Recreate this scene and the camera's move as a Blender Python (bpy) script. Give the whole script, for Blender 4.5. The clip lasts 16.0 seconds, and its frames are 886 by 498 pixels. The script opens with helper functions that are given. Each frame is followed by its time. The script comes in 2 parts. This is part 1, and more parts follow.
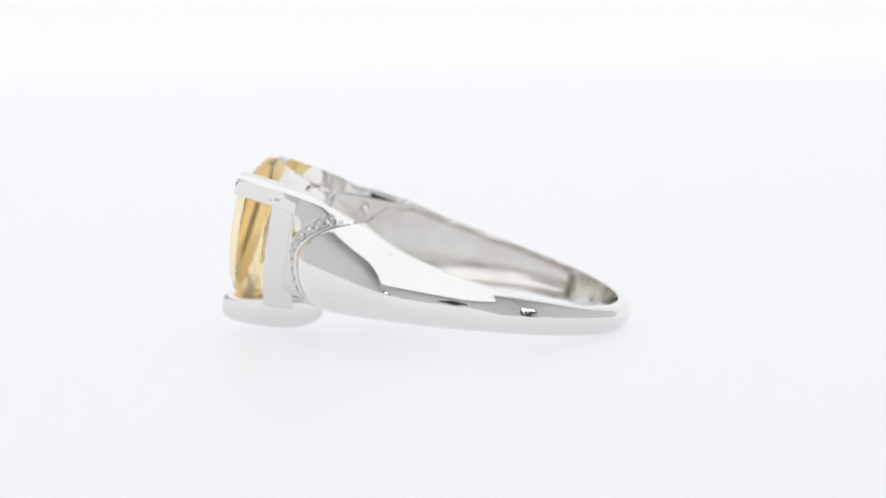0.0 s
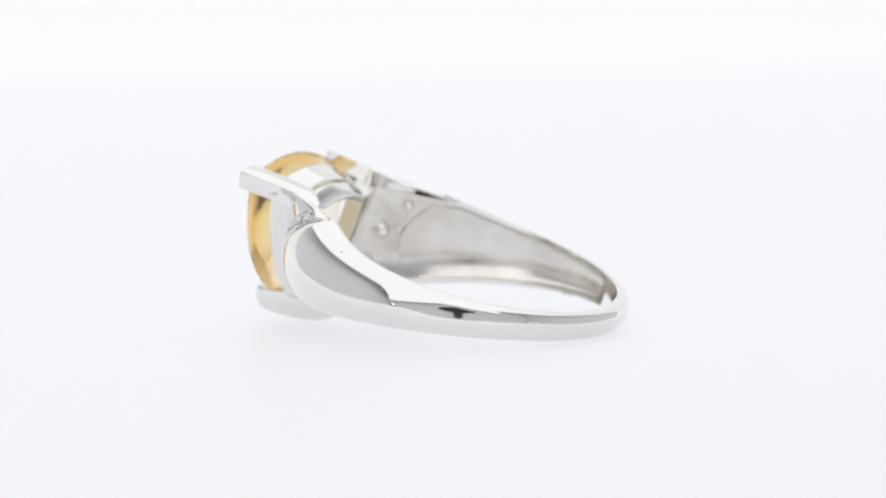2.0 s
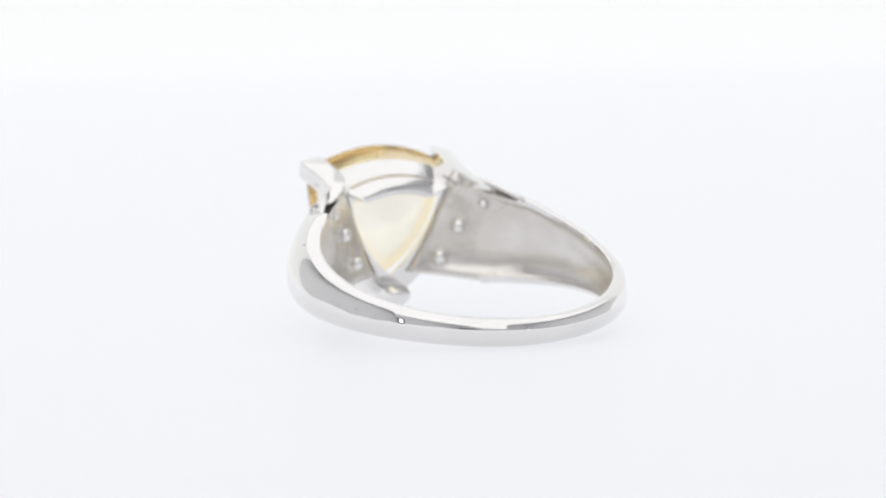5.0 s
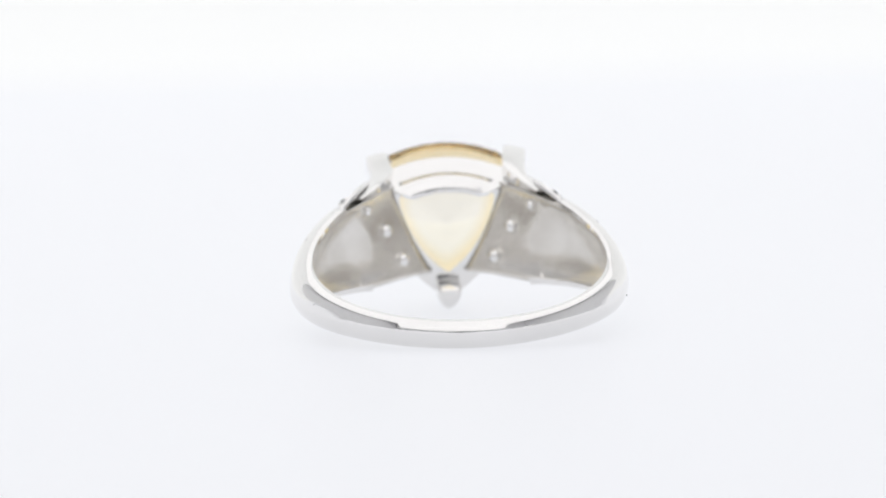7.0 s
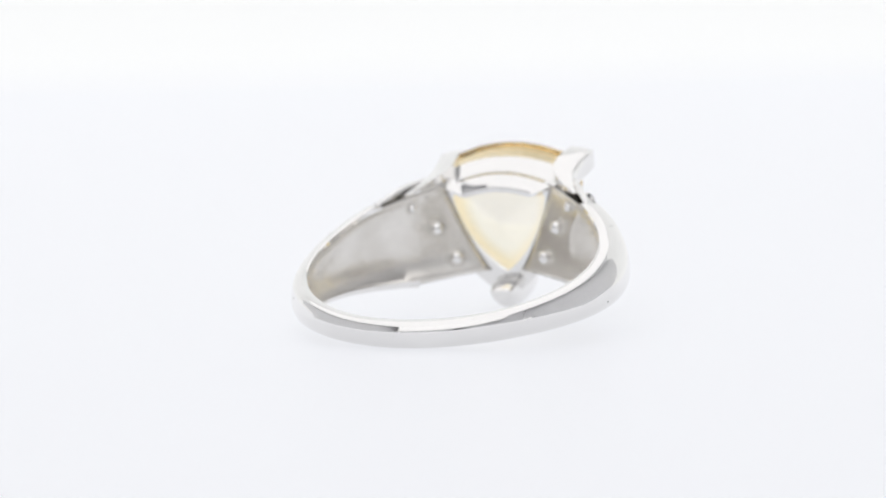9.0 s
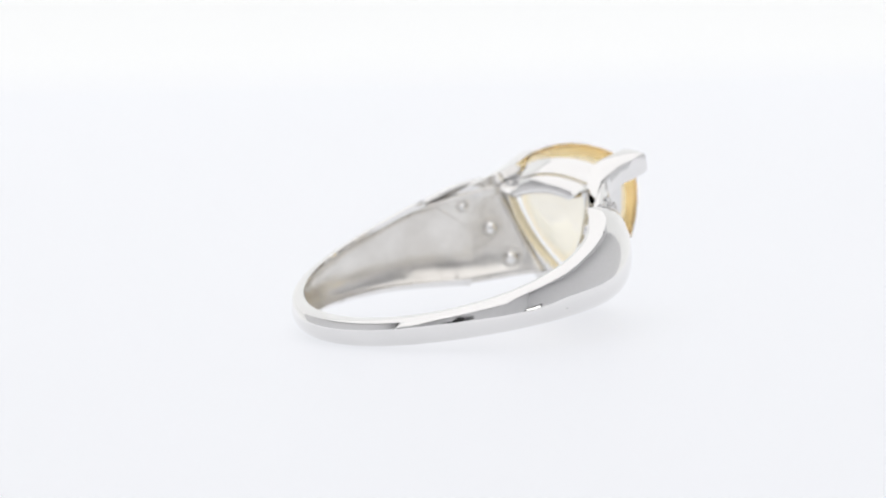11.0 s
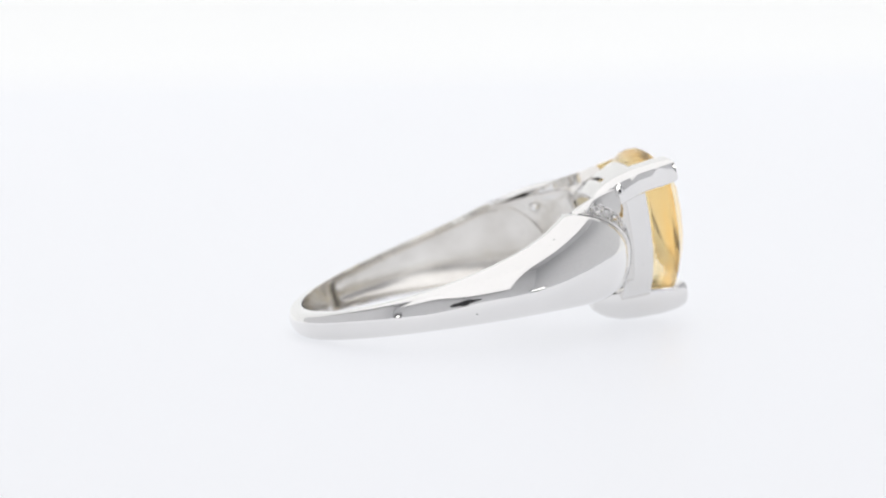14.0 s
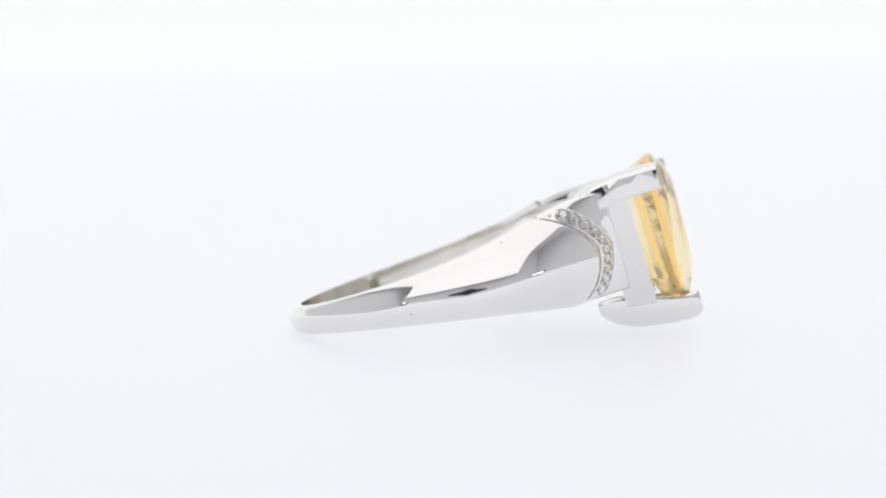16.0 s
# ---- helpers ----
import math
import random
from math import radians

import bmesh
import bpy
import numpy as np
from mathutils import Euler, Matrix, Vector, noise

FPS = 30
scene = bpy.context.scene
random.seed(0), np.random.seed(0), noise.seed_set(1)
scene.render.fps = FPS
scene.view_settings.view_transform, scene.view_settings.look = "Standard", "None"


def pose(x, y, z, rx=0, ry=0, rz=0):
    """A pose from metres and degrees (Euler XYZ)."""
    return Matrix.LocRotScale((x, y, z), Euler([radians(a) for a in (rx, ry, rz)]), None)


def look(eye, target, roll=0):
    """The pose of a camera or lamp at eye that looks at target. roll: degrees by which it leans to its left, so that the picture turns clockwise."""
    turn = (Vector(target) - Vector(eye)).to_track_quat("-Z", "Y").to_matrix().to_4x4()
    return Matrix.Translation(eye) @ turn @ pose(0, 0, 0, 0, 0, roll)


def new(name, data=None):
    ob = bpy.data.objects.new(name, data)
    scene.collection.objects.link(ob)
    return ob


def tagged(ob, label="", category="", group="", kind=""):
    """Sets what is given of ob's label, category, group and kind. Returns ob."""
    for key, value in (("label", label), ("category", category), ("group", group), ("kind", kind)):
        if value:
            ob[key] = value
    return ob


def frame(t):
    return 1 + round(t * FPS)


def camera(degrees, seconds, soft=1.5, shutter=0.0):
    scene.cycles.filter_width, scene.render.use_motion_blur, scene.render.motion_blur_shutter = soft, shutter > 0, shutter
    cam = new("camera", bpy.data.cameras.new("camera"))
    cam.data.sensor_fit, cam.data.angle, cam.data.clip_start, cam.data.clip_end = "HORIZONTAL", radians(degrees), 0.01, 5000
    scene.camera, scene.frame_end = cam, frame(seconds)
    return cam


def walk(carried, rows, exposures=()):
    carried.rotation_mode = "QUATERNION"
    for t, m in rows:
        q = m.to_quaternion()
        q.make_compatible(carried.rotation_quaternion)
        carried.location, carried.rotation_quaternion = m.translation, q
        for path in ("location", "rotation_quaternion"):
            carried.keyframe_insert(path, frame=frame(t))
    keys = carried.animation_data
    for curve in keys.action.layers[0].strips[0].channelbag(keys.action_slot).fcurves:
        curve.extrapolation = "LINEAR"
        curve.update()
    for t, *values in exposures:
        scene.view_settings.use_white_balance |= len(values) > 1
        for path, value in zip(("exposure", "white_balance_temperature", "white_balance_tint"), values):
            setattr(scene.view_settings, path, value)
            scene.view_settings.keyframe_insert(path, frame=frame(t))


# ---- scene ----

# ---------------------------------------------------------------- camera
# A close-up camera on a stand, 25 cm from the ring, looking a little down.
ORIGIN = Vector((0.0, 0.0, 0.0005))
RISE = radians(6.72)
DIST = 0.25
UP = Vector((0, math.sin(RISE), math.cos(RISE)))
EYE = ORIGIN + DIST * Vector((0, -math.cos(RISE), math.sin(RISE)))
AIM = ORIGIN + Vector((-0.00098, 0, 0)) + UP * 0.00461
cam = camera(12.78, 16.0, soft=2.0)
cam.data.dof.use_dof = True
cam.data.dof.focus_distance = 0.2435
cam.data.dof.aperture_fstop = 38.0
STAND = look(EYE, AIM, -1.10)
walk(cam, [(0.0, STAND), (16.0, STAND)])

# ---------------------------------------------------------------- light
world = bpy.data.worlds.new("studio_air")
scene.world = world
world.use_nodes = True
world.node_tree.nodes["Background"].inputs["Color"].default_value = (0.9, 0.95, 1.0, 1)
world.node_tree.nodes["Background"].inputs["Strength"].default_value = 0.05
scene.view_settings.exposure = 0.0
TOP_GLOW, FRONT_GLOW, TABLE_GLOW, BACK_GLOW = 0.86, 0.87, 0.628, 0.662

SOFTBOX = (-0.42, 0.33, -0.30, 0.50, 0.50, 0.652)   # x, y and z ranges

# ---------------------------------------------------------------- materials


def material(name, color, rough=0.5, metal=0.0, **more):
    m = bpy.data.materials.new(name)
    m.use_nodes = True
    b = m.node_tree.nodes["Principled BSDF"]
    b.inputs["Base Color"].default_value = (*color, 1)
    b.inputs["Roughness"].default_value = rough
    b.inputs["Metallic"].default_value = metal
    for key, value in more.items():
        b.inputs[key.replace("_", " ")].default_value = value
    return m


def grained(m, scale, low, high, bump=0.0, bump_scale=None, rough=None, distance=0.0001):
    """Noise-driven colour, relief and gloss on a Principled material."""
    nt = m.node_tree
    b = nt.nodes["Principled BSDF"]
    coord = nt.nodes.new("ShaderNodeTexCoord")
    n = nt.nodes.new("ShaderNodeTexNoise")
    n.inputs["Scale"].default_value, n.inputs["Detail"].default_value = scale, 6
    nt.links.new(coord.outputs["Object"], n.inputs["Vector"])
    ramp = nt.nodes.new("ShaderNodeValToRGB")
    ramp.color_ramp.elements[0].position, ramp.color_ramp.elements[1].position = 0.3, 0.7
    ramp.color_ramp.elements[0].color, ramp.color_ramp.elements[1].color = (*low, 1), (*high, 1)
    nt.links.new(n.outputs["Fac"], ramp.inputs["Fac"])
    nt.links.new(ramp.outputs["Color"], b.inputs["Base Color"])
    if rough:
        r = nt.nodes.new("ShaderNodeMapRange")
        r.inputs["To Min"].default_value, r.inputs["To Max"].default_value = rough
        nt.links.new(n.outputs["Fac"], r.inputs["Value"])
        nt.links.new(r.outputs["Result"], b.inputs["Roughness"])
    if bump:
        f = nt.nodes.new("ShaderNodeTexNoise")
        f.inputs["Scale"].default_value, f.inputs["Detail"].default_value = bump_scale or scale * 6, 4
        nt.links.new(coord.outputs["Object"], f.inputs["Vector"])
        k = nt.nodes.new("ShaderNodeBump")
        k.inputs["Strength"].default_value, k.inputs["Distance"].default_value = bump, distance
        nt.links.new(f.outputs["Fac"], k.inputs["Height"])
        nt.links.new(k.outputs["Normal"], b.inputs["Normal"])
    return m


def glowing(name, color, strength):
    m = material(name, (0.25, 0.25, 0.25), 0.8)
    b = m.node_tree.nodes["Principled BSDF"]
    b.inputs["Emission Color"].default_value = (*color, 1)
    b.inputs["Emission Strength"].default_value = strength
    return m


SILVER = grained(material("polished_silver", (0.88, 0.875, 0.865), 0.04, 1.0), 180, (0.870, 0.860, 0.846), (0.900, 0.890, 0.876),
                 0.04, 2200, (0.03, 0.07), 0.00002)
CAST = grained(material("cast_silver", (0.80, 0.78, 0.75), 0.25, 1.0), 260, (0.73, 0.70, 0.655), (0.92, 0.90, 0.865),
               0.25, 1500, (0.17, 0.30), 0.0001)
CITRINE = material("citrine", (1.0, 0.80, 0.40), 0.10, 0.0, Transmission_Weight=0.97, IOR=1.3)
DIAMOND = material("diamond", (0.98, 0.98, 0.98), 0.0, 0.0, Transmission_Weight=1.0, IOR=1.7)
# Dark base; emission added to the sheet itself makes it read white.
TABLE = grained(glowing("glow_acrylic", (0.945, 0.96, 1.0), TABLE_GLOW), 9, (0.21, 0.21, 0.22), (0.23, 0.23, 0.24), 0.02, 300, (0.42, 0.52))
# Emission above the table's, added to whiten the space behind; no lamp.
BACKDROP = grained(glowing("glow_backdrop", (0.99, 1.0, 1.0), BACK_GLOW), 7, (0.30, 0.30, 0.30), (0.32, 0.32, 0.32), 0.02, 300, (0.6, 0.7))
CLOTH = grained(material("grey_cloth", (0.77, 0.77, 0.78), 0.9), 30, (0.75, 0.75, 0.76), (0.79, 0.79, 0.80), 0.3, 900)
BLACK = grained(material("black_metal", (0.01, 0.01, 0.01), 0.5), 60, (0.008, 0.008, 0.009), (0.014, 0.014, 0.015), 0.1, 800)
LENS = material("lens_glass", (0.004, 0.004, 0.006), 0.05)
DIFFUSER = glowing("softbox_cloth", (1.0, 0.99, 0.997), TOP_GLOW)
FRONT_CLOTH = glowing("front_softbox_cloth", (1.0, 0.99, 0.997), FRONT_GLOW)
LED = glowing("led_face", (1.0, 1.0, 1.0), 3.0)

# ---------------------------------------------------------------- mesh tools
MM = 0.001


def part(name, bm, mats, parent, label="", smooth=True, sharp=40):
    """Links a bmesh as one mesh object, under a parent or alone."""
    bmesh.ops.recalc_face_normals(bm, faces=bm.faces)
    me = bpy.data.meshes.new(name)
    bm.to_mesh(me)
    bm.free()
    for m in mats if isinstance(mats, (list, tuple)) else [mats]:
        me.materials.append(m)
    for p in me.polygons:
        p.use_smooth = smooth
    if smooth:
        me.set_sharp_from_angle(angle=radians(sharp))
    ob = new(name, me)
    ob.parent = parent
    return tagged(ob, label)


def loft(bm, loops, closed=True, caps=True, mat=0):
    """Quads between loops of points of one length."""
    rows = [[bm.verts.new(p) for p in loop] for loop in loops]
    n = len(rows[0])
    for a, b in zip(rows, rows[1:]):
        for i in range(n if closed else n - 1):
            j = (i + 1) % n
            f = bm.faces.new((a[i], a[j], b[j], b[i]))
            f.material_index = mat
    if caps and closed:
        bm.faces.new(rows[0])
        bm.faces.new(rows[-1])
    return rows


def box(bm, x0, x1, y0, y1, z0, z1):
    v = [bm.verts.new((x, y, z)) for x in (x0, x1) for y in (y0, y1) for z in (z0, z1)]
    for f in ((0, 1, 3, 2), (4, 6, 7, 5), (0, 4, 5, 1), (2, 3, 7, 6), (0, 2, 6, 4), (1, 5, 7, 3)):
        bm.faces.new([v[i] for i in f])


# ---------------------------------------------------------------- light tent
def build_tent():
    # table and back wall: one sheet, swept up behind
    bm = bmesh.new()
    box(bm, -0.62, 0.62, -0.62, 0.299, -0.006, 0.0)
    tagged(part("floor", bm, TABLE, None), "smooth white acrylic table sheet with its own soft glow", "table sheet", kind="structure")
    bm = bmesh.new()
    line = [(0.30, 0.0)]
    for i in range(1, 13):
        a = radians(90 * i / 12)
        line.append((0.30 + 0.25 * math.sin(a), 0.25 - 0.25 * math.cos(a)))
    line.append((0.55, 0.65))
    under = [(y + (0.005 if z > 0.05 else 0.001), z - 0.005) for y, z in line]
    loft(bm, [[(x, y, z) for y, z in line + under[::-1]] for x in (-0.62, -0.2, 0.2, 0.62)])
    tagged(part("backdrop", bm, BACKDROP, None), "white backdrop sheet with added glow, curving up behind the table", "backdrop", kind="structure")
    for name, x in (("wall_left", -0.6), ("wall_right", 0.6)):
        bm = bmesh.new()
        box(bm, x - 0.003, x + 0.003, -0.6, 0.545, 0.001, 0.65)
        tagged(part(name, bm, CLOTH, None), "plain pale grey cloth side of the photo tent", "tent wall", kind="structure")
    bm = bmesh.new()
    box(bm, -0.61, 0.61, -0.612, 0.56, 0.652, 0.658)
    tagged(part("ceiling", bm, CLOTH, None), "plain pale grey cloth roof of the photo tent", "tent roof", kind="structure")
    bm = bmesh.new()
    box(bm, -0.61, 0.61, -0.612, -0.606, 0.001, 0.65)
    tagged(part("wall_front", bm, CLOTH, None), "plain pale grey cloth closing the tent behind the camera", "tent wall", kind="structure")
    # the one large lamp: a softbox hanging under the roof
    softbox = tagged(new("softbox"), "large black-framed softbox lamp hanging under the tent roof", "softbox lamp")
    x0, x1, y0, y1, z0, z1 = SOFTBOX
    bm = bmesh.new()
    box(bm, x0, x1, y0, y1, z0, z0 + 0.004)
    part("diffuser", bm, DIFFUSER, softbox, "glowing white diffuser cloth")
    bm = bmesh.new()
    loft(bm, [[(x0 + 0.002, y0 + 0.002, z0 + 0.005), (x1 - 0.002, y0 + 0.002, z0 + 0.005), (x1 - 0.002, y1 - 0.002, z0 + 0.005), (x0 + 0.002, y1 - 0.002, z0 + 0.005)],
              [(x0 + 0.2, y0 + 0.2, z1), (x1 - 0.2, y0 + 0.2, z1), (x1 - 0.2, y1 - 0.2, z1), (x0 + 0.2, y1 - 0.2, z1)]])
    part("housing", bm, BLACK, softbox, "black fabric housing", sharp=20)
    # a second softbox over the camera, leaning from the front wall
    softbox = tagged(new("softbox"), "wide curved softbox lamp leaning from the front wall over the camera", "softbox lamp")
    xa, xb = -0.50, 0.31
    bm = bmesh.new()
    loops = []
    for i in range(13):                                     # a cove curving from the roof lamp down behind the camera
        f = i / 12
        y = -0.301 * (1 - f) ** 2 - 0.47 * 2 * f * (1 - f) - 0.54 * f * f
        z = 0.5 * (1 - f) ** 2 + 0.5 * 2 * f * (1 - f) + 0.175 * f * f
        x0, x1 = -0.42 + (xa + 0.42) * f, 0.33 + (xb - 0.33) * f
        loops.append([(x0, y, z), (x1, y, z), (x1, y - 0.002, z + 0.003), (x0, y - 0.002, z + 0.003)])
    loft(bm, loops)
    part("diffuser", bm, FRONT_CLOTH, softbox, "glowing white diffuser cloth in a curve", sharp=60)
    bm = bmesh.new()
    loft(bm, [[(xa - 0.004, -0.545, 0.172), (xb + 0.004, -0.545, 0.172), (xb + 0.004, -0.459, 0.499), (xa - 0.004, -0.459, 0.499)],
              [(xa + 0.1, -0.606, 0.25), (xb - 0.1, -0.606, 0.25), (xb - 0.1, -0.606, 0.45), (xa + 0.1, -0.606, 0.45)]])
    part("housing", bm, BLACK, softbox, "black fabric housing", sharp=20)


def build_led(x, y, half):
    """A small lamp standing on the table beside the camera."""
    turn = math.atan2(-x, -y)
    m = Matrix.Translation((x, y, 0)) @ Matrix.Rotation(-turn + math.pi, 4, "Z")
    lamp = tagged(new("led_lamp"), "small black LED lamp standing on the white table", "lamp", group="small lamps beside the camera")
    def piece(name, mat, label="", *spans):
        bm = bmesh.new()
        for span in spans:
            box(bm, *span)
        bmesh.ops.transform(bm, matrix=m, verts=bm.verts)
        part(name, bm, mat, lamp, label)
    piece("housing", BLACK, "black metal housing", (-half - 0.007, half + 0.007, 0.003, 0.03, 0.010, 0.032))
    piece("foot", BLACK, "", (-0.012, 0.012, 0.006, 0.028, 0.0, 0.010))
    piece("light_face", LED, "glowing white LED face", (-half, half, 0.001, 0.0029, 0.0165, 0.0255))


build_tent()
build_led(-0.235, -0.27, 0.008)
build_led(0.27, -0.25, 0.027)

# ---------------------------------------------------------------- the ring
# Ring space, in mm: p along the line from the band's middle to the stone, v across, q along the finger.
TILT = radians(14.0)
RISE_MM = 3.46
HEAD_Q = 0.3      # the stone sits a little above the band's middle line


LEAN = radians(1.0)


def at(p, v, q):
    v, q = v * math.cos(LEAN) - q * math.sin(LEAN), q * math.cos(LEAN) + v * math.sin(LEAN)
    u = p * math.cos(TILT) - q * math.sin(TILT)
    z = RISE_MM + p * math.sin(TILT) + q * math.cos(TILT)
    return Vector((v * MM, u * MM, z * MM))


def table_of(rows):
    xs, ys = zip(*rows)
    return lambda x: float(np.interp(x, xs, ys))


def smooth_of(rows):
    f = table_of(rows)
    return lambda x: sum(f(x + d) * w for d, w in ((-1.6, 1), (-0.8, 2), (0, 3), (0.8, 2), (1.6, 1))) / 9


TOP_EDGE = smooth_of([(-14, 0.8), (-10.7, 0.80), (-8, 0.92), (-4, 1.18), (-0.4, 1.55), (3, 2.1), (5.2, 2.8), (6.6, 3.3), (8.6, 3.85), (11, 4.2)])
LOW_EDGE = smooth_of([(-14, -0.9), (-10.7, -0.92), (-8, -1.05), (-4, -1.45), (-0.4, -1.95), (3, -2.5), (6.6, -3.3), (8.6, -3.8), (11, -4.1)])
FULL_LINE = smooth_of([(-14, 0.5), (-9.2, 0.45), (-6, -0.05), (1.5, -0.28), (6, 0), (12, 0)])
R_HOLE, HOLE_P = 9.25, -0.85


def r_in(phi):
    """The finger hole, a circle set a little towards the slim side."""
    return HOLE_P * math.cos(phi) + math.sqrt(R_HOLE ** 2 - (HOLE_P * math.sin(phi)) ** 2)


def r_out(phi):
    return 10.72 + 0.65 * max(0.0, math.cos(phi)) ** 1.5 + 0.4 * max(0.0, -math.cos(phi)) ** 4


def phi_end(s):
    """Where the shoulder ends, by height: it bows towards the stone."""
    return radians(33.5 + 17.5 * max(0.0, s + 0.05) ** 1.35 + 6.0 * max(0.0, -s - 0.3) ** 1.5)


def section_point(phi, s, r):
    p = r * math.cos(phi)
    mid = r_in(phi) * math.cos(phi)
    hi, lo = TOP_EDGE(mid), LOW_EDGE(mid)
    return p, r * math.sin(phi), (hi + lo) / 2 + s * (hi - lo) / 2


def dome(phi, s):
    """Outer radius: half an ellipse, its fullest line a little low on the slim part."""
    edge = r_in(phi) + 0.12
    low = FULL_LINE(10 * math.cos(phi))
    t = (s - low) / (1 - low if s > low else 1 + low)
    slim = min(1.0, max(0.0, (-2.0 - 10 * math.cos(phi)) / 2.5))
    t = min(1.0, abs(t))
    if s > low:                                         # a flat face leaning back on the slim part
        full = (1 - slim) * math.sqrt(1 - t * t) + slim * (1 - 0.3 * t) * math.sqrt(1 - t ** 8)
    else:
        full = math.sqrt(1 - t ** (2 + 0.6 * slim))
    return edge + (r_out(phi) - edge) * full


def hollow(s):
    """How deep the inside is scooped out, by height: a rounded trough between two flat rims."""
    return max(0.0, 1 - (abs(s) / 0.86) ** 2.4) ** 0.7


def band_p(x):
    """Where a point of the ring lies along the line to the stone, in mm."""
    return (x.y * math.cos(TILT) + (x.z - RISE_MM * MM) * math.sin(TILT)) / MM


def build_band(ring):
    bm = bmesh.new()
    N, M = 160, 26
    outer_s = [math.sin(radians(90) * (-1 + 2 * i / M)) for i in range(M + 1)]
    inner_s = [0.98, 0.87] + [0.86 * math.cos(math.pi * i / 16) for i in range(17)] + [-0.87, -0.98]
    loops, n_out = [], M + 1
    for k in range(N + 1):
        f = k / N
        loop = []
        for kind, s in [("o", s) for s in outer_s] + [("i", s) for s in inner_s]:
            e = phi_end(s)
            phi = e + f * (2 * math.pi - 2 * e)
            if kind == "o":
                r = dome(phi, s)
                edge = min(phi - e, 2 * math.pi - e - phi) * 10.5
                r -= 0.16 * max(0, 1 - edge / 0.22) ** 2        # rounded end
            else:
                side = min(phi, 2 * math.pi - phi)
                depth = min(1.0, max(0.0, (radians(132) - side) / radians(9)))
                r = r_in(phi) + 0.75 * depth * depth * (3 - 2 * depth) * hollow(s)
            loop.append(at(*section_point(phi, s, r)))
        loops.append(loop)
    rows = loft(bm, loops)
    total = len(loops[0])
    inner = {rows[k][i] for k in range(N + 1) for i in range(n_out + 2, total - 2)}
    for fc in bm.faces:
        if all(v in inner for v in fc.verts):
            fc.material_index = 1 if band_p(fc.calc_center_median()) > -6.4 else 0
    ob = part("band", bm, [SILVER, CAST], ring, "polished silver band with widening shoulders, hollowed inside")
    return ob


def trillion(theta, scale=1.0, corner=6.1, side=4.4):
    """Outline of the bowed triangle; corners at 30, 150 and 270 degrees."""
    psi = (theta - radians(90) + math.pi / 3) % (2 * math.pi / 3) - math.pi / 3
    chord, half = corner / 2, corner * math.sqrt(3) / 2
    sag = side - chord
    rho = (half * half + sag * sag) / (2 * sag)
    c = side - rho
    return scale * (c * math.cos(psi) + math.sqrt(rho * rho - (c * math.sin(psi)) ** 2))


def ring_of(p, scale, n, turn=0.0, **kw):
    out = []
    for i in range(n):
        th = 2 * math.pi * (i + turn) / n + radians(90)
        r = trillion(th, scale, **kw)
        out.append(at(p, r * math.cos(th), HEAD_Q + r * math.sin(th)))
    return out


def build_gallery(ring):
    """Basket under the stone: closed walls below, two rails with a slot on top."""
    bm = bmesh.new()
    n = 96
    # level along p, outline's scale inside, on the slotted top side and on the two plain sides
    levels = [(9.4, 0.68, 0.525, 0.90), (9.62, 0.70, 0.585, 0.90), (10.15, 0.765, 0.655, 0.91), (10.25, 0.78, 0.665, 0.91),
              (10.55, 0.80, 0.69, 0.92), (10.7, 0.815, 0.71, 0.92), (11.5, 0.88, 0.785, 0.93), (11.7, 0.89, 0.81, 0.93)]
    thick = 0.5

    def lift(p, i):
        """The top side stands higher than the two lower ones."""
        d = min(i, n - i) / n
        if d > 0.16:
            p = 9.8 + (p - 9.4) * 1.9 / 2.3
        return p + 0.4 * max(0, p - 10.75) / 0.95 * (1 if d < 0.155 else max(0, 1 - (d - 0.155) / 0.015))

    def grid(inside):
        rows = []
        for p, sc, top, plain in levels:
            row = []
            for i in range(n):
                th = 2 * math.pi * i / n + radians(90)
                d = min(i, n - i) / n
                w = min(1.0, max(0.0, (d - 0.145) / 0.03))
                if inside:
                    r = (trillion(th, top) - 0.3) * (1 - w) + (trillion(th, sc) - thick) * w
                else:
                    r = trillion(th, top * (1 - w) + plain * w)
                row.append(bm.verts.new(at(lift(p, i), r * math.cos(th), HEAD_Q + r * math.sin(th))))
            rows.append(row)
        return rows
    out, inn = grid(0), grid(1)
    def open_cell(a, i):
        d = min(i, n - 1 - i)
        return a in (3,) and d < n * 0.138
    cells = len(levels) - 1
    for a in range(cells):
        for i in range(n):
            j = (i + 1) % n
            if open_cell(a, i):
                continue
            bm.faces.new((out[a][i], out[a][j], out[a + 1][j], out[a + 1][i]))
            bm.faces.new((inn[a][i], inn[a + 1][i], inn[a + 1][j], inn[a][j]))
            for b, (x, y) in ((a - 1, (a, a)), (a + 1, (a + 1, a + 1))):
                if b < 0 or b >= cells or open_cell(b, i):
                    bm.faces.new((out[x][i], inn[x][i], inn[x][j], out[x][j]))
            if open_cell(a, j):
                bm.faces.new((out[a][j], inn[a][j], inn[a + 1][j], out[a + 1][j]))
            if open_cell(a, (i - 1) % n):
                bm.faces.new((out[a][i], out[a + 1][i], inn[a + 1][i], inn[a][i]))
    ob = part("gallery", bm, SILVER, ring, "polished three-sided silver basket with a slot")
    return ob


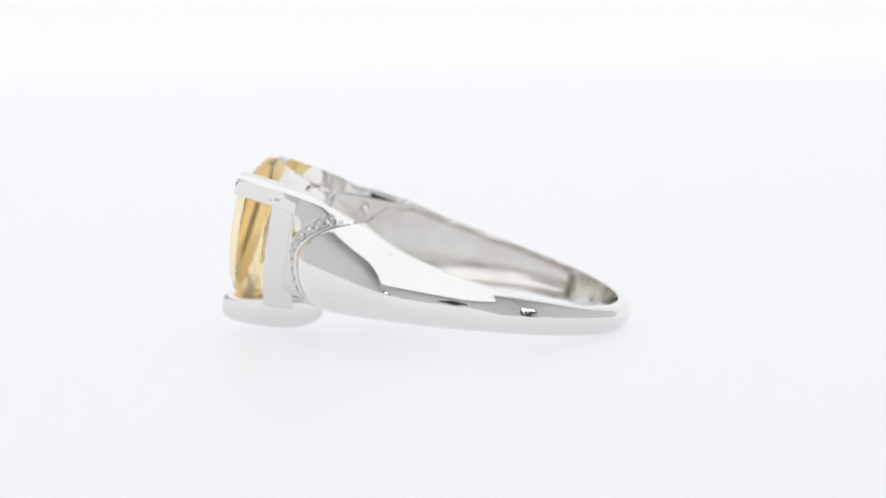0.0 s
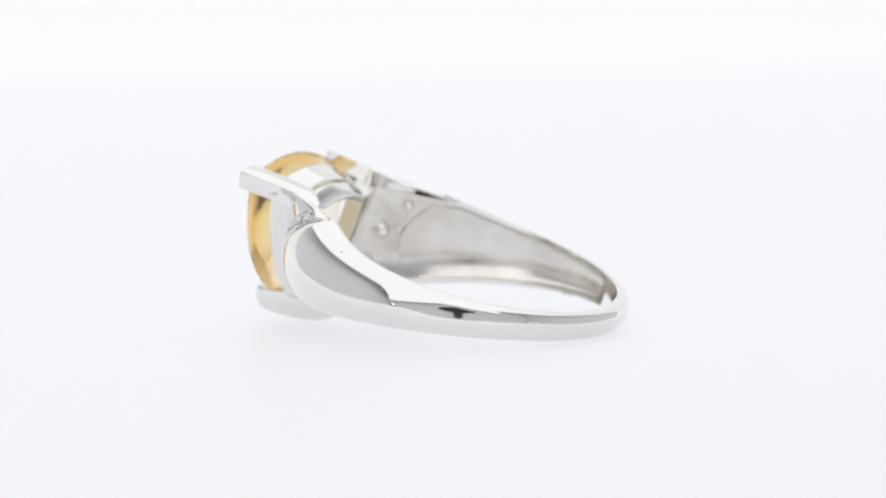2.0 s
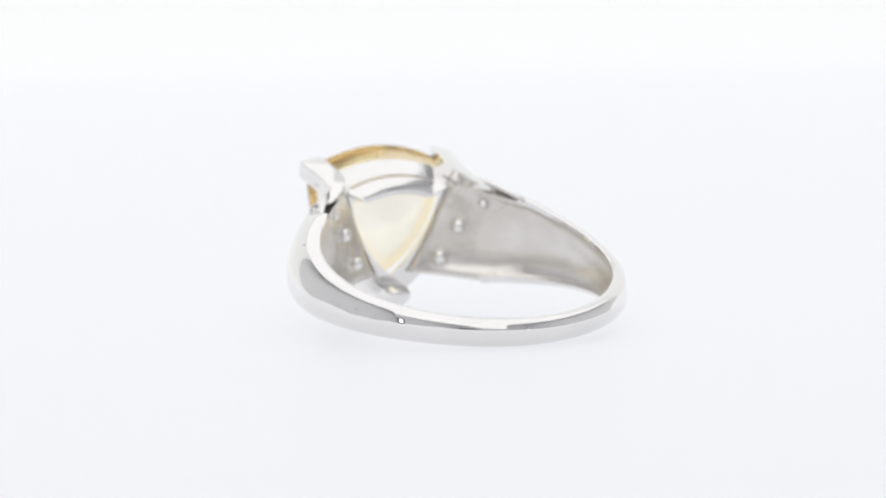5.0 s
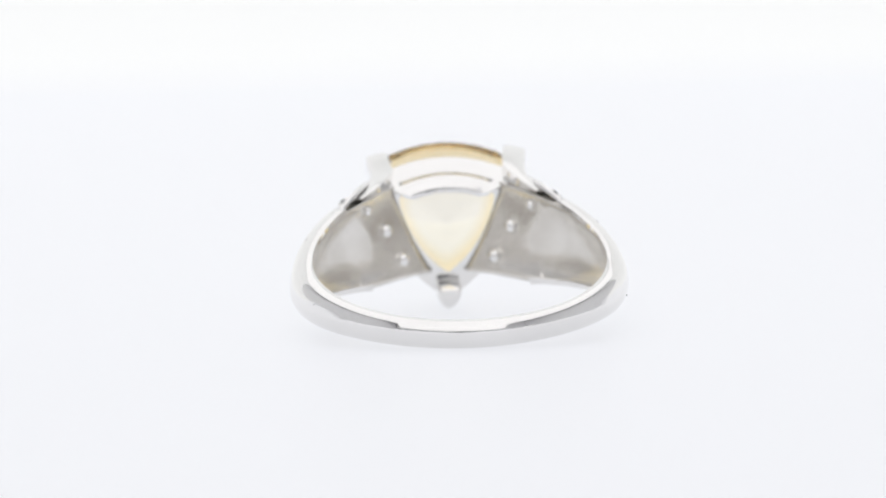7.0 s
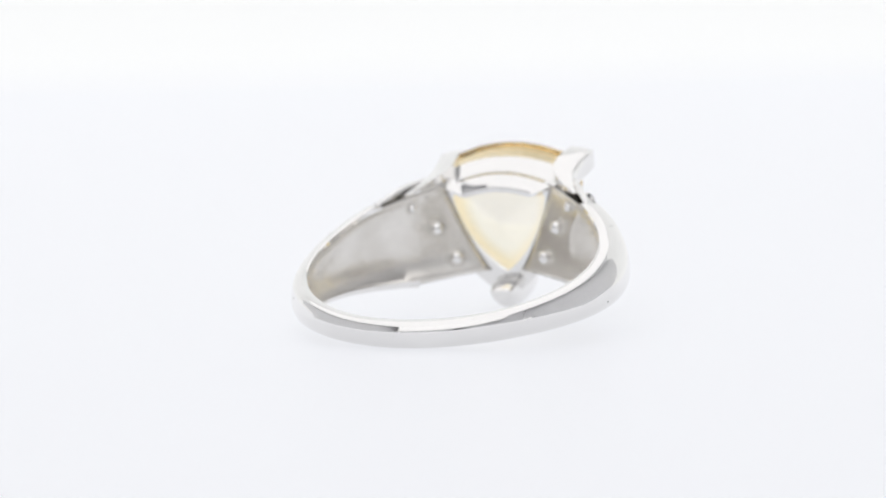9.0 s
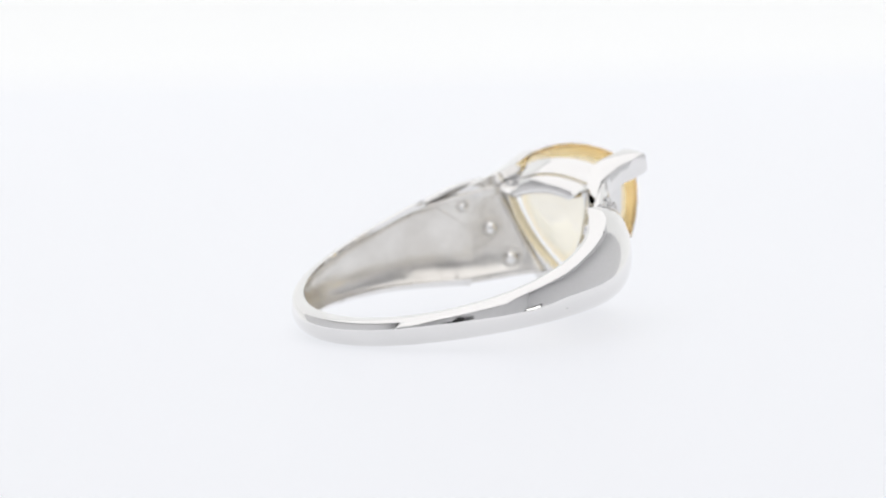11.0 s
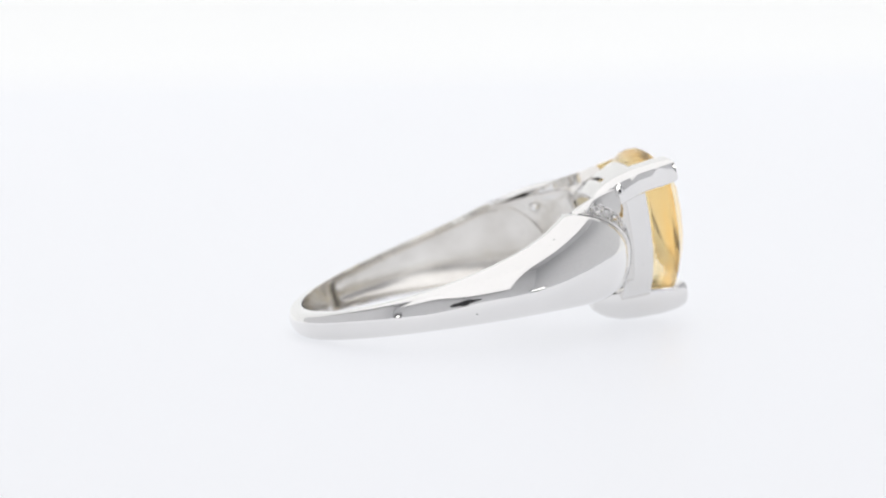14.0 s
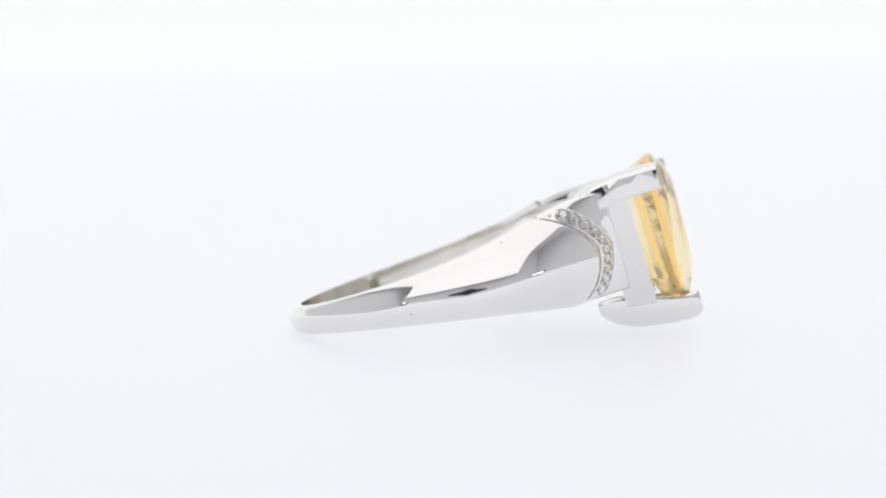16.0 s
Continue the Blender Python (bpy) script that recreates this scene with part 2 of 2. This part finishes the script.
def build_prong(ring, angle, path):
    """Claw with a rounded V section. path rows: p, v and q of its outer edge, half width, depth."""
    c, s = math.cos(angle), math.sin(angle)
    bm = bmesh.new()
    shape = [(0, 0), (0.45, -0.10), (0.82, -0.34), (1.0, -0.62), (0.95, -0.95), (0.6, -1.0), (0, -1.0), (-0.6, -1.0), (-0.95, -0.95), (-1.0, -0.62), (-0.82, -0.34), (-0.45, -0.10)]
    loops = []
    for p, v, q, w, d in path:
        loops.append([at(p, v + d * b * c - a * w * s, q + d * b * s + a * w * c) for a, b in shape])
    loft(bm, loops)
    ob = part("prong", bm, SILVER, ring, "polished silver corner claw")
    mod = ob.modifiers.new("bevel", "BEVEL")
    mod.width, mod.segments, mod.angle_limit = 0.00012, 2, radians(45)
    return ob


def build_claw(ring, side, path):
    """Square-edged upper claw. path rows: p, v and q of its outer top edge, height, width."""
    bm = bmesh.new()
    shape = [(-1.0, 0.24), (-0.5, 0.17), (-0.06, 0.01), (0.0, -0.06), (0.02, -0.5), (0.0, -0.94), (-0.07, -1.0), (-0.6, -1.0), (-1.0, -0.7)]
    loft(bm, [[at(p, side * (v + w * a), q + h * b) for a, b in shape] for p, v, q, h, w in path])
    ob = part("prong", bm, SILVER, ring, "square-edged polished silver corner claw", sharp=30)
    mod = ob.modifiers.new("bevel", "BEVEL")
    mod.width, mod.segments, mod.angle_limit = 0.00007, 2, radians(40)
    return ob


def tint_citrine_light():
    """Golden stone with the light through it painted in as colour: deep golden round the girdle, pale towards table and
    culet.
    """
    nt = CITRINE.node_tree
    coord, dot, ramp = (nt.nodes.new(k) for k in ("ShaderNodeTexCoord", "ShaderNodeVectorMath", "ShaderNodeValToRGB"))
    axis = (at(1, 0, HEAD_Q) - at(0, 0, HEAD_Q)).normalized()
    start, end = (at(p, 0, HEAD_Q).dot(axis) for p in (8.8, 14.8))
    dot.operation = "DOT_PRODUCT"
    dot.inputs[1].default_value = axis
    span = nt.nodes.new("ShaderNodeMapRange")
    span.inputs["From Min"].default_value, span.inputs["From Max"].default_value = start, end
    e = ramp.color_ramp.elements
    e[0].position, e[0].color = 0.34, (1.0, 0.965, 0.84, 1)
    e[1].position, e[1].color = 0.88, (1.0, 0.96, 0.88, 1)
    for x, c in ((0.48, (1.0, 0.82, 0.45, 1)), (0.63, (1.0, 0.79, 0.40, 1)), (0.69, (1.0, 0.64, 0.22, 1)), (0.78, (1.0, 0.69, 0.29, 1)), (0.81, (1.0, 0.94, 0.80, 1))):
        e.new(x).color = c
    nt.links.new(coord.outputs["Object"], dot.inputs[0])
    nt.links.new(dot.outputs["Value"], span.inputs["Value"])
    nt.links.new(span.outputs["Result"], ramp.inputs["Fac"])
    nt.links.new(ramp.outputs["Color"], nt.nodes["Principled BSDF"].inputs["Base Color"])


def build_stone(ring):
    bm = bmesh.new()
    n = 24
    levels = [(14.5, 0.52, 0), (14.2, 0.76, 0.5), (13.55, 0.965, 0), (13.2, 0.965, 0), (12.1, 0.83, 0), (10.9, 0.46, 0.5)]
    rows = [[bm.verts.new(q) for q in ring_of(p, sc, n, turn, corner=5.65, side=4.25)] for p, sc, turn in levels]
    turns = [t for _, _, t in levels]
    bm.faces.new(rows[0])
    for (a, b), (ta, tb) in zip(zip(rows, rows[1:]), zip(turns, turns[1:])):
        for i in range(n):
            j = (i + 1) % n
            if ta == tb:
                bm.faces.new((a[i], a[j], b[j], b[i]))
            elif tb > ta:
                bm.faces.new((a[i], a[j], b[i]))
                bm.faces.new((a[j], b[j], b[i]))
            else:
                bm.faces.new((a[i], b[j], b[i]))
                bm.faces.new((a[i], a[j], b[j]))
    tip = bm.verts.new(at(9.8, 0, 0))
    for i in range(n):
        bm.faces.new((rows[-1][i], rows[-1][(i + 1) % n], tip))
    tint_citrine_light()
    return part("gemstone", bm, CITRINE, ring, "clear golden yellow faceted trillion citrine", smooth=False)


def opening_v(q):
    """Half width of the opening under the stone at height q."""
    return 0.12 + 3.45 * min(1.0, max(0.0, (q + 4.0) / 6.2)) ** 0.6


def wall_v(q):
    """Half width of the basket's plain outer sides at height q."""
    lo, hi = radians(-90), radians(30)
    for _ in range(24):
        th = (lo + hi) / 2
        lo, hi = (th, hi) if HEAD_Q + trillion(th, 0.91) * math.sin(th) < q else (lo, th)
    return trillion(lo, 0.91) * math.cos(lo)


def plate_point(s, f, sign):
    """Pave seat between the shoulder's end (f=0) and the basket (f=1)."""
    e = phi_end(s)
    p0, v0, q0 = section_point(e, s, dome(e, s) - 0.2)
    p1, q1 = 10.5, q0 * (1.12 if q0 > 0 else 1.0) - 0.05
    v1 = wall_v(q1) - 0.08
    sag = -0.10 * math.sin(math.pi * f)
    over = 0.8 * max(0.0, s - 0.25) * math.sin(math.pi * f) * f      # the seat leans out under the claw
    return p0 + (p1 - p0) * f + sag, sign * (v0 + (v1 - v0) * f + sag + over), q0 + (q1 - q0) * f + 0.25 * max(0.0, (s - 0.35) / 0.62) * math.sin(math.pi * f)


def brilliant(bm, center, normal, r):
    z = normal.normalized()
    x = z.orthogonal().normalized()
    y = z.cross(x)
    def circle(h, k, n=10, turn=0.0):
        return [bm.verts.new(center + z * h * r + (x * math.cos(2 * math.pi * (i + turn) / n) + y * math.sin(2 * math.pi * (i + turn) / n)) * k * r) for i in range(n)]
    a, b, c = circle(0.35, 0.55, turn=0.5), circle(0.05, 1.0), circle(-0.02, 1.0)
    tip = bm.verts.new(center - z * 0.75 * r)
    bm.faces.new(a)
    for i in range(10):
        j = (i + 1) % 10
        bm.faces.new((a[i], b[i], b[j]))
        bm.faces.new((a[i], b[j], a[j]))
        bm.faces.new((b[i], b[j], c[j], c[i]))
        bm.faces.new((c[i], c[j], tip))


def build_pave(ring, sign):
    bm = bmesh.new()
    ns, nf = 36, 10
    grid = [[at(*plate_point(-0.97 + 1.94 * i / ns, k / nf, sign)) for k in range(nf + 1)] for i in range(ns + 1)]
    loft(bm, grid, closed=False)
    ob = part("pave_seat", bm, [SILVER, CAST], ring, "curved silver seat holding small stones")
    mod = ob.modifiers.new("solid", "SOLIDIFY")
    mod.thickness, mod.offset, mod.material_offset = 0.0004, -1.0, 1
    def place(s, f):
        c = at(*plate_point(s, f, sign))
        a = at(*plate_point(s + 0.03, f, sign)) - c
        b = at(*plate_point(s, f + 0.03, sign)) - c
        nrm = a.cross(b).normalized()
        if nrm.x * sign < 0:
            nrm = -nrm
        return c, nrm
    def off(sv, mm):
        """The share of the seat's width that lies mm from the rim."""
        return mm * MM / (at(*plate_point(sv, 1, sign)) - at(*plate_point(sv, 0, sign))).length
    for i in range(10):
        sv = -0.78 + 1.54 * i / 9
        c, nrm = place(sv, off(sv, 0.88))
        g = bmesh.new()
        brilliant(g, c + nrm * 0.00014, nrm, 0.00038)
        part("small_diamond", g, DIAMOND, ring, "tiny clear brilliant-cut diamond", smooth=False)
        for mm in (0.46, 1.32):
            sb = sv + 0.085
            c, nrm = place(sb, min(0.97, off(sb, mm)))
            g = bmesh.new()
            bmesh.ops.create_uvsphere(g, u_segments=10, v_segments=6, radius=0.00013, matrix=Matrix.Translation(c + nrm * 0.00007))
            part("bead", g, SILVER, ring)
    # thin rail on the stones' inner side
    bm = bmesh.new()
    loops = []
    for i in range(41):
        sv = -0.86 + 1.66 * i / 40
        c, nrm = place(sv, min(0.96, off(sv, 1.68)))
        side_way = (place(sv, 1.0)[0] - place(sv, 0.0)[0]).normalized()
        loops.append([c + nrm * 0.00011 * math.sin(a) + side_way * 0.00009 * math.cos(a) for a in [2 * math.pi * k / 8 for k in range(8)]])
    loft(bm, loops)
    part("rim", bm, SILVER, ring)
    # raised rim along the shoulder's end
    bm = bmesh.new()
    loops = []
    for i in range(41):
        s = -0.90 + 1.80 * i / 40
        e = phi_end(s)
        p, v, q = section_point(e, s, dome(e, s) - 0.12)
        c = Vector((p, v, q))
        loops.append([at(c.x + 0.11 * math.cos(a) + 0.08, sign * (c.y - 0.03 + 0.11 * math.sin(a)), c.z) for a in [2 * math.pi * k / 8 for k in range(8)]])
    loft(bm, loops)
    part("rim", bm, SILVER, ring)
    # hollow lining between the band's inside and the opening under the stone
    def lining(sv, f):
        e = phi_end(sv) + 0.14
        p0, v0, q0 = section_point(e, sv, r_in(e) + 0.07 + 0.75 * hollow(sv))
        q1 = q0 * (1.12 if q0 > 0 else 1.0) - 0.05
        p1, v1 = 9.74, opening_v(q1) - 0.1
        bow = 0.12 * math.sin(math.pi * f) * f
        return at(p0 + (p1 - p0) * f + bow, sign * (v0 + (v1 - v0) * f + bow), q0 + (q1 - q0) * f)
    bm = bmesh.new()
    loft(bm, [[lining(-0.985 + 1.97 * i / 30, k / 12) for k in range(13)] for i in range(31)], closed=False)
    ob = part("lining", bm, CAST, ring, "dull cast silver inside of the shoulder")
    mod = ob.modifiers.new("solid", "SOLIDIFY")
    mod.thickness, mod.offset = 0.00006, 0.0
    # backs of the stones seen inside the band
    for bs, bf, r in ((0.05, 0.62, 0.48), (-0.6, 0.72, 0.48), (0.62, 0.5, 0.32)):
        c = lining(bs, bf) + at(-0.12, sign * -0.08, 0) - at(0, 0, 0)
        face = (lining(bs + 0.05, bf) - lining(bs, bf)).cross(lining(bs, bf + 0.05) - lining(bs, bf)).normalized()
        g = bmesh.new()
        bmesh.ops.create_uvsphere(g, u_segments=16, v_segments=10, radius=r * MM, matrix=Matrix.Translation(c))
        part("stone_back", g, SILVER, ring, "shiny back of a set diamond")
        g = bmesh.new()                                     # burr round the drilled hole
        x = face.orthogonal().normalized()
        y = face.cross(x)
        rows = []
        for k in range(20):
            a = 2 * math.pi * k / 20
            way = x * math.cos(a) + y * math.sin(a)
            rows.append([lining(bs, bf) + way * (r * 1.35 + 0.10 * math.cos(b)) * MM + face * 0.12 * MM * math.sin(b) for b in [2 * math.pi * m / 6 for m in range(6)]])
        loft(g, rows + rows[:1], caps=False)
        bmesh.ops.remove_doubles(g, verts=g.verts, dist=1e-7)
        part("hole_rim", g, CAST, ring)


def build_ring():
    ring = tagged(new("ring"), "polished silver ring with a yellow trillion gemstone, lying on white table", "ring")
    build_band(ring)
    build_gallery(ring)
    right = [(7.6, 6.1, 2.74, 0.4, 0.4), (8.3, 5.64, 2.99, 0.9, 0.8), (9.3, 5.3, 3.28, 1.4, 1.2), (10.2, 5.18, 3.48, 1.42, 1.45), (11.4, 5.25, 3.66, 1.36, 1.5), (12.7, 5.44, 3.72, 1.34, 1.5),
             (13.6, 5.54, 3.74, 1.28, 1.45), (13.85, 5.52, 3.68, 1.12, 1.35)]
    left = [(7.6, 6.05, 2.68, 0.4, 0.4), (8.3, 5.54, 2.88, 0.85, 0.8), (9.3, 5.1, 3.08, 1.3, 1.15), (10.2, 4.9, 3.16, 1.22, 1.35), (11.3, 4.84, 3.24, 1.15, 1.4), (12.8, 4.93, 3.34, 1.15, 1.4),
            (14.0, 5.04, 3.44, 1.15, 1.4), (14.25, 5.0, 3.4, 1.04, 1.3)]
    lower = [(8.0, 0, -4.75, 0.7, 0.8), (8.4, 0, -5.2, 0.8, 1.3), (9.0, 0, -5.62, 0.85, 1.8), (9.8, 0, -5.98, 0.88, 2.1), (10.8, 0, -6.2, 0.9, 2.2), (12.4, 0, -6.4, 0.9, 2.0),
             (13.6, 0, -6.4, 0.86, 1.75), (14.15, 0, -6.25, 0.8, 1.6), (14.4, 0, -5.95, 0.6, 1.2)]
    for side, path in ((1, right), (-1, left)):
        build_claw(ring, side, path)
    build_prong(ring, radians(270), lower)
    build_stone(ring)
    for sign in (-1, 1):
        build_pave(ring, sign)
    return ring


def build_pits(ring):
    """Tiny casting pores on the polished metal."""
    for phi, s in ((68, 0.86), (104, -0.45), (-72, 0.84), (-118, 0.35)):
        a = radians(phi)
        p, v, q = section_point(abs(a), s, dome(abs(a), s))
        g = bmesh.new()
        bmesh.ops.create_uvsphere(g, u_segments=8, v_segments=6, radius=0.00004, matrix=Matrix.Translation(at(p, math.copysign(v, a), q)))
        part("pore", g, BLACK, ring, "tiny dark casting pore")
    for p, v, q in ((10.95, wall_v(-2.35) + 0.02, -2.35), (11.88, -4.875, 2.52)):
        g = bmesh.new()
        bmesh.ops.create_uvsphere(g, u_segments=8, v_segments=6, radius=0.00005, matrix=Matrix.Translation(at(p, v, q)))
        part("pore", g, BLACK, ring, "tiny dark casting pore")


RING = build_ring()
build_pits(RING)


# ---------------------------------------------------------------- the camera's own lens, seen mirrored in the metal
def build_lens():
    lens = tagged(new("studio_camera"), "black camera with its lens on a short post facing the ring", "camera")
    back = (EYE - AIM).normalized()
    turn = back.to_track_quat("Z", "Y").to_matrix().to_4x4()
    base = Matrix.Translation(EYE + back * 0.004) @ turn
    def turned(rows, mat, name):
        bm = bmesh.new()
        loft(bm, [[base @ Vector((r * math.cos(a), r * math.sin(a), h)) for a in [2 * math.pi * k / 40 for k in range(40)]] for h, r in rows])
        part(name, bm, mat, lens)
    turned([(0.0, 0.019), (0.0, 0.021), (0.03, 0.021), (0.04, 0.024), (0.07, 0.024), (0.071, 0.022), (0.11, 0.022)], BLACK, "barrel")
    bm = bmesh.new()
    loft(bm, [[base @ Vector((0.066 * k * math.cos(a), 0.019 * k * math.sin(a), h)) for a in [2 * math.pi * m / 32 for m in range(32)]]
              for h, k in ((0.090, 0.94), (0.094, 1.0), (0.135, 1.0), (0.139, 0.94))])
    part("camera_body", bm, BLACK, lens, "wide slim black camera body with rounded ends")
    foot = base @ Vector((0, 0, 0.115))
    bm = bmesh.new()
    loft(bm, [[(foot.x + r * math.cos(a), foot.y + r * math.sin(a), z) for a in [2 * math.pi * k / 16 for k in range(16)]]
              for z, r in ((0.0, 0.03), (0.003, 0.03), (0.0035, 0.004), (foot.z, 0.004))])
    part("post", bm, BLACK, lens, "thin black post on a round foot")
    turned([(-0.0005, 0.010), (-0.0003, 0.0175), (0.004, 0.0175)], LENS, "front_glass")


build_lens()


def motions():
    """The ring turns evenly about the upright through its middle."""
    walk(RING, [(t, pose(0, 0, 0, 0, 0, 9.8 - 10.835 * (t - 6.487))) for t in [float(k) for k in range(17)]])


motions()
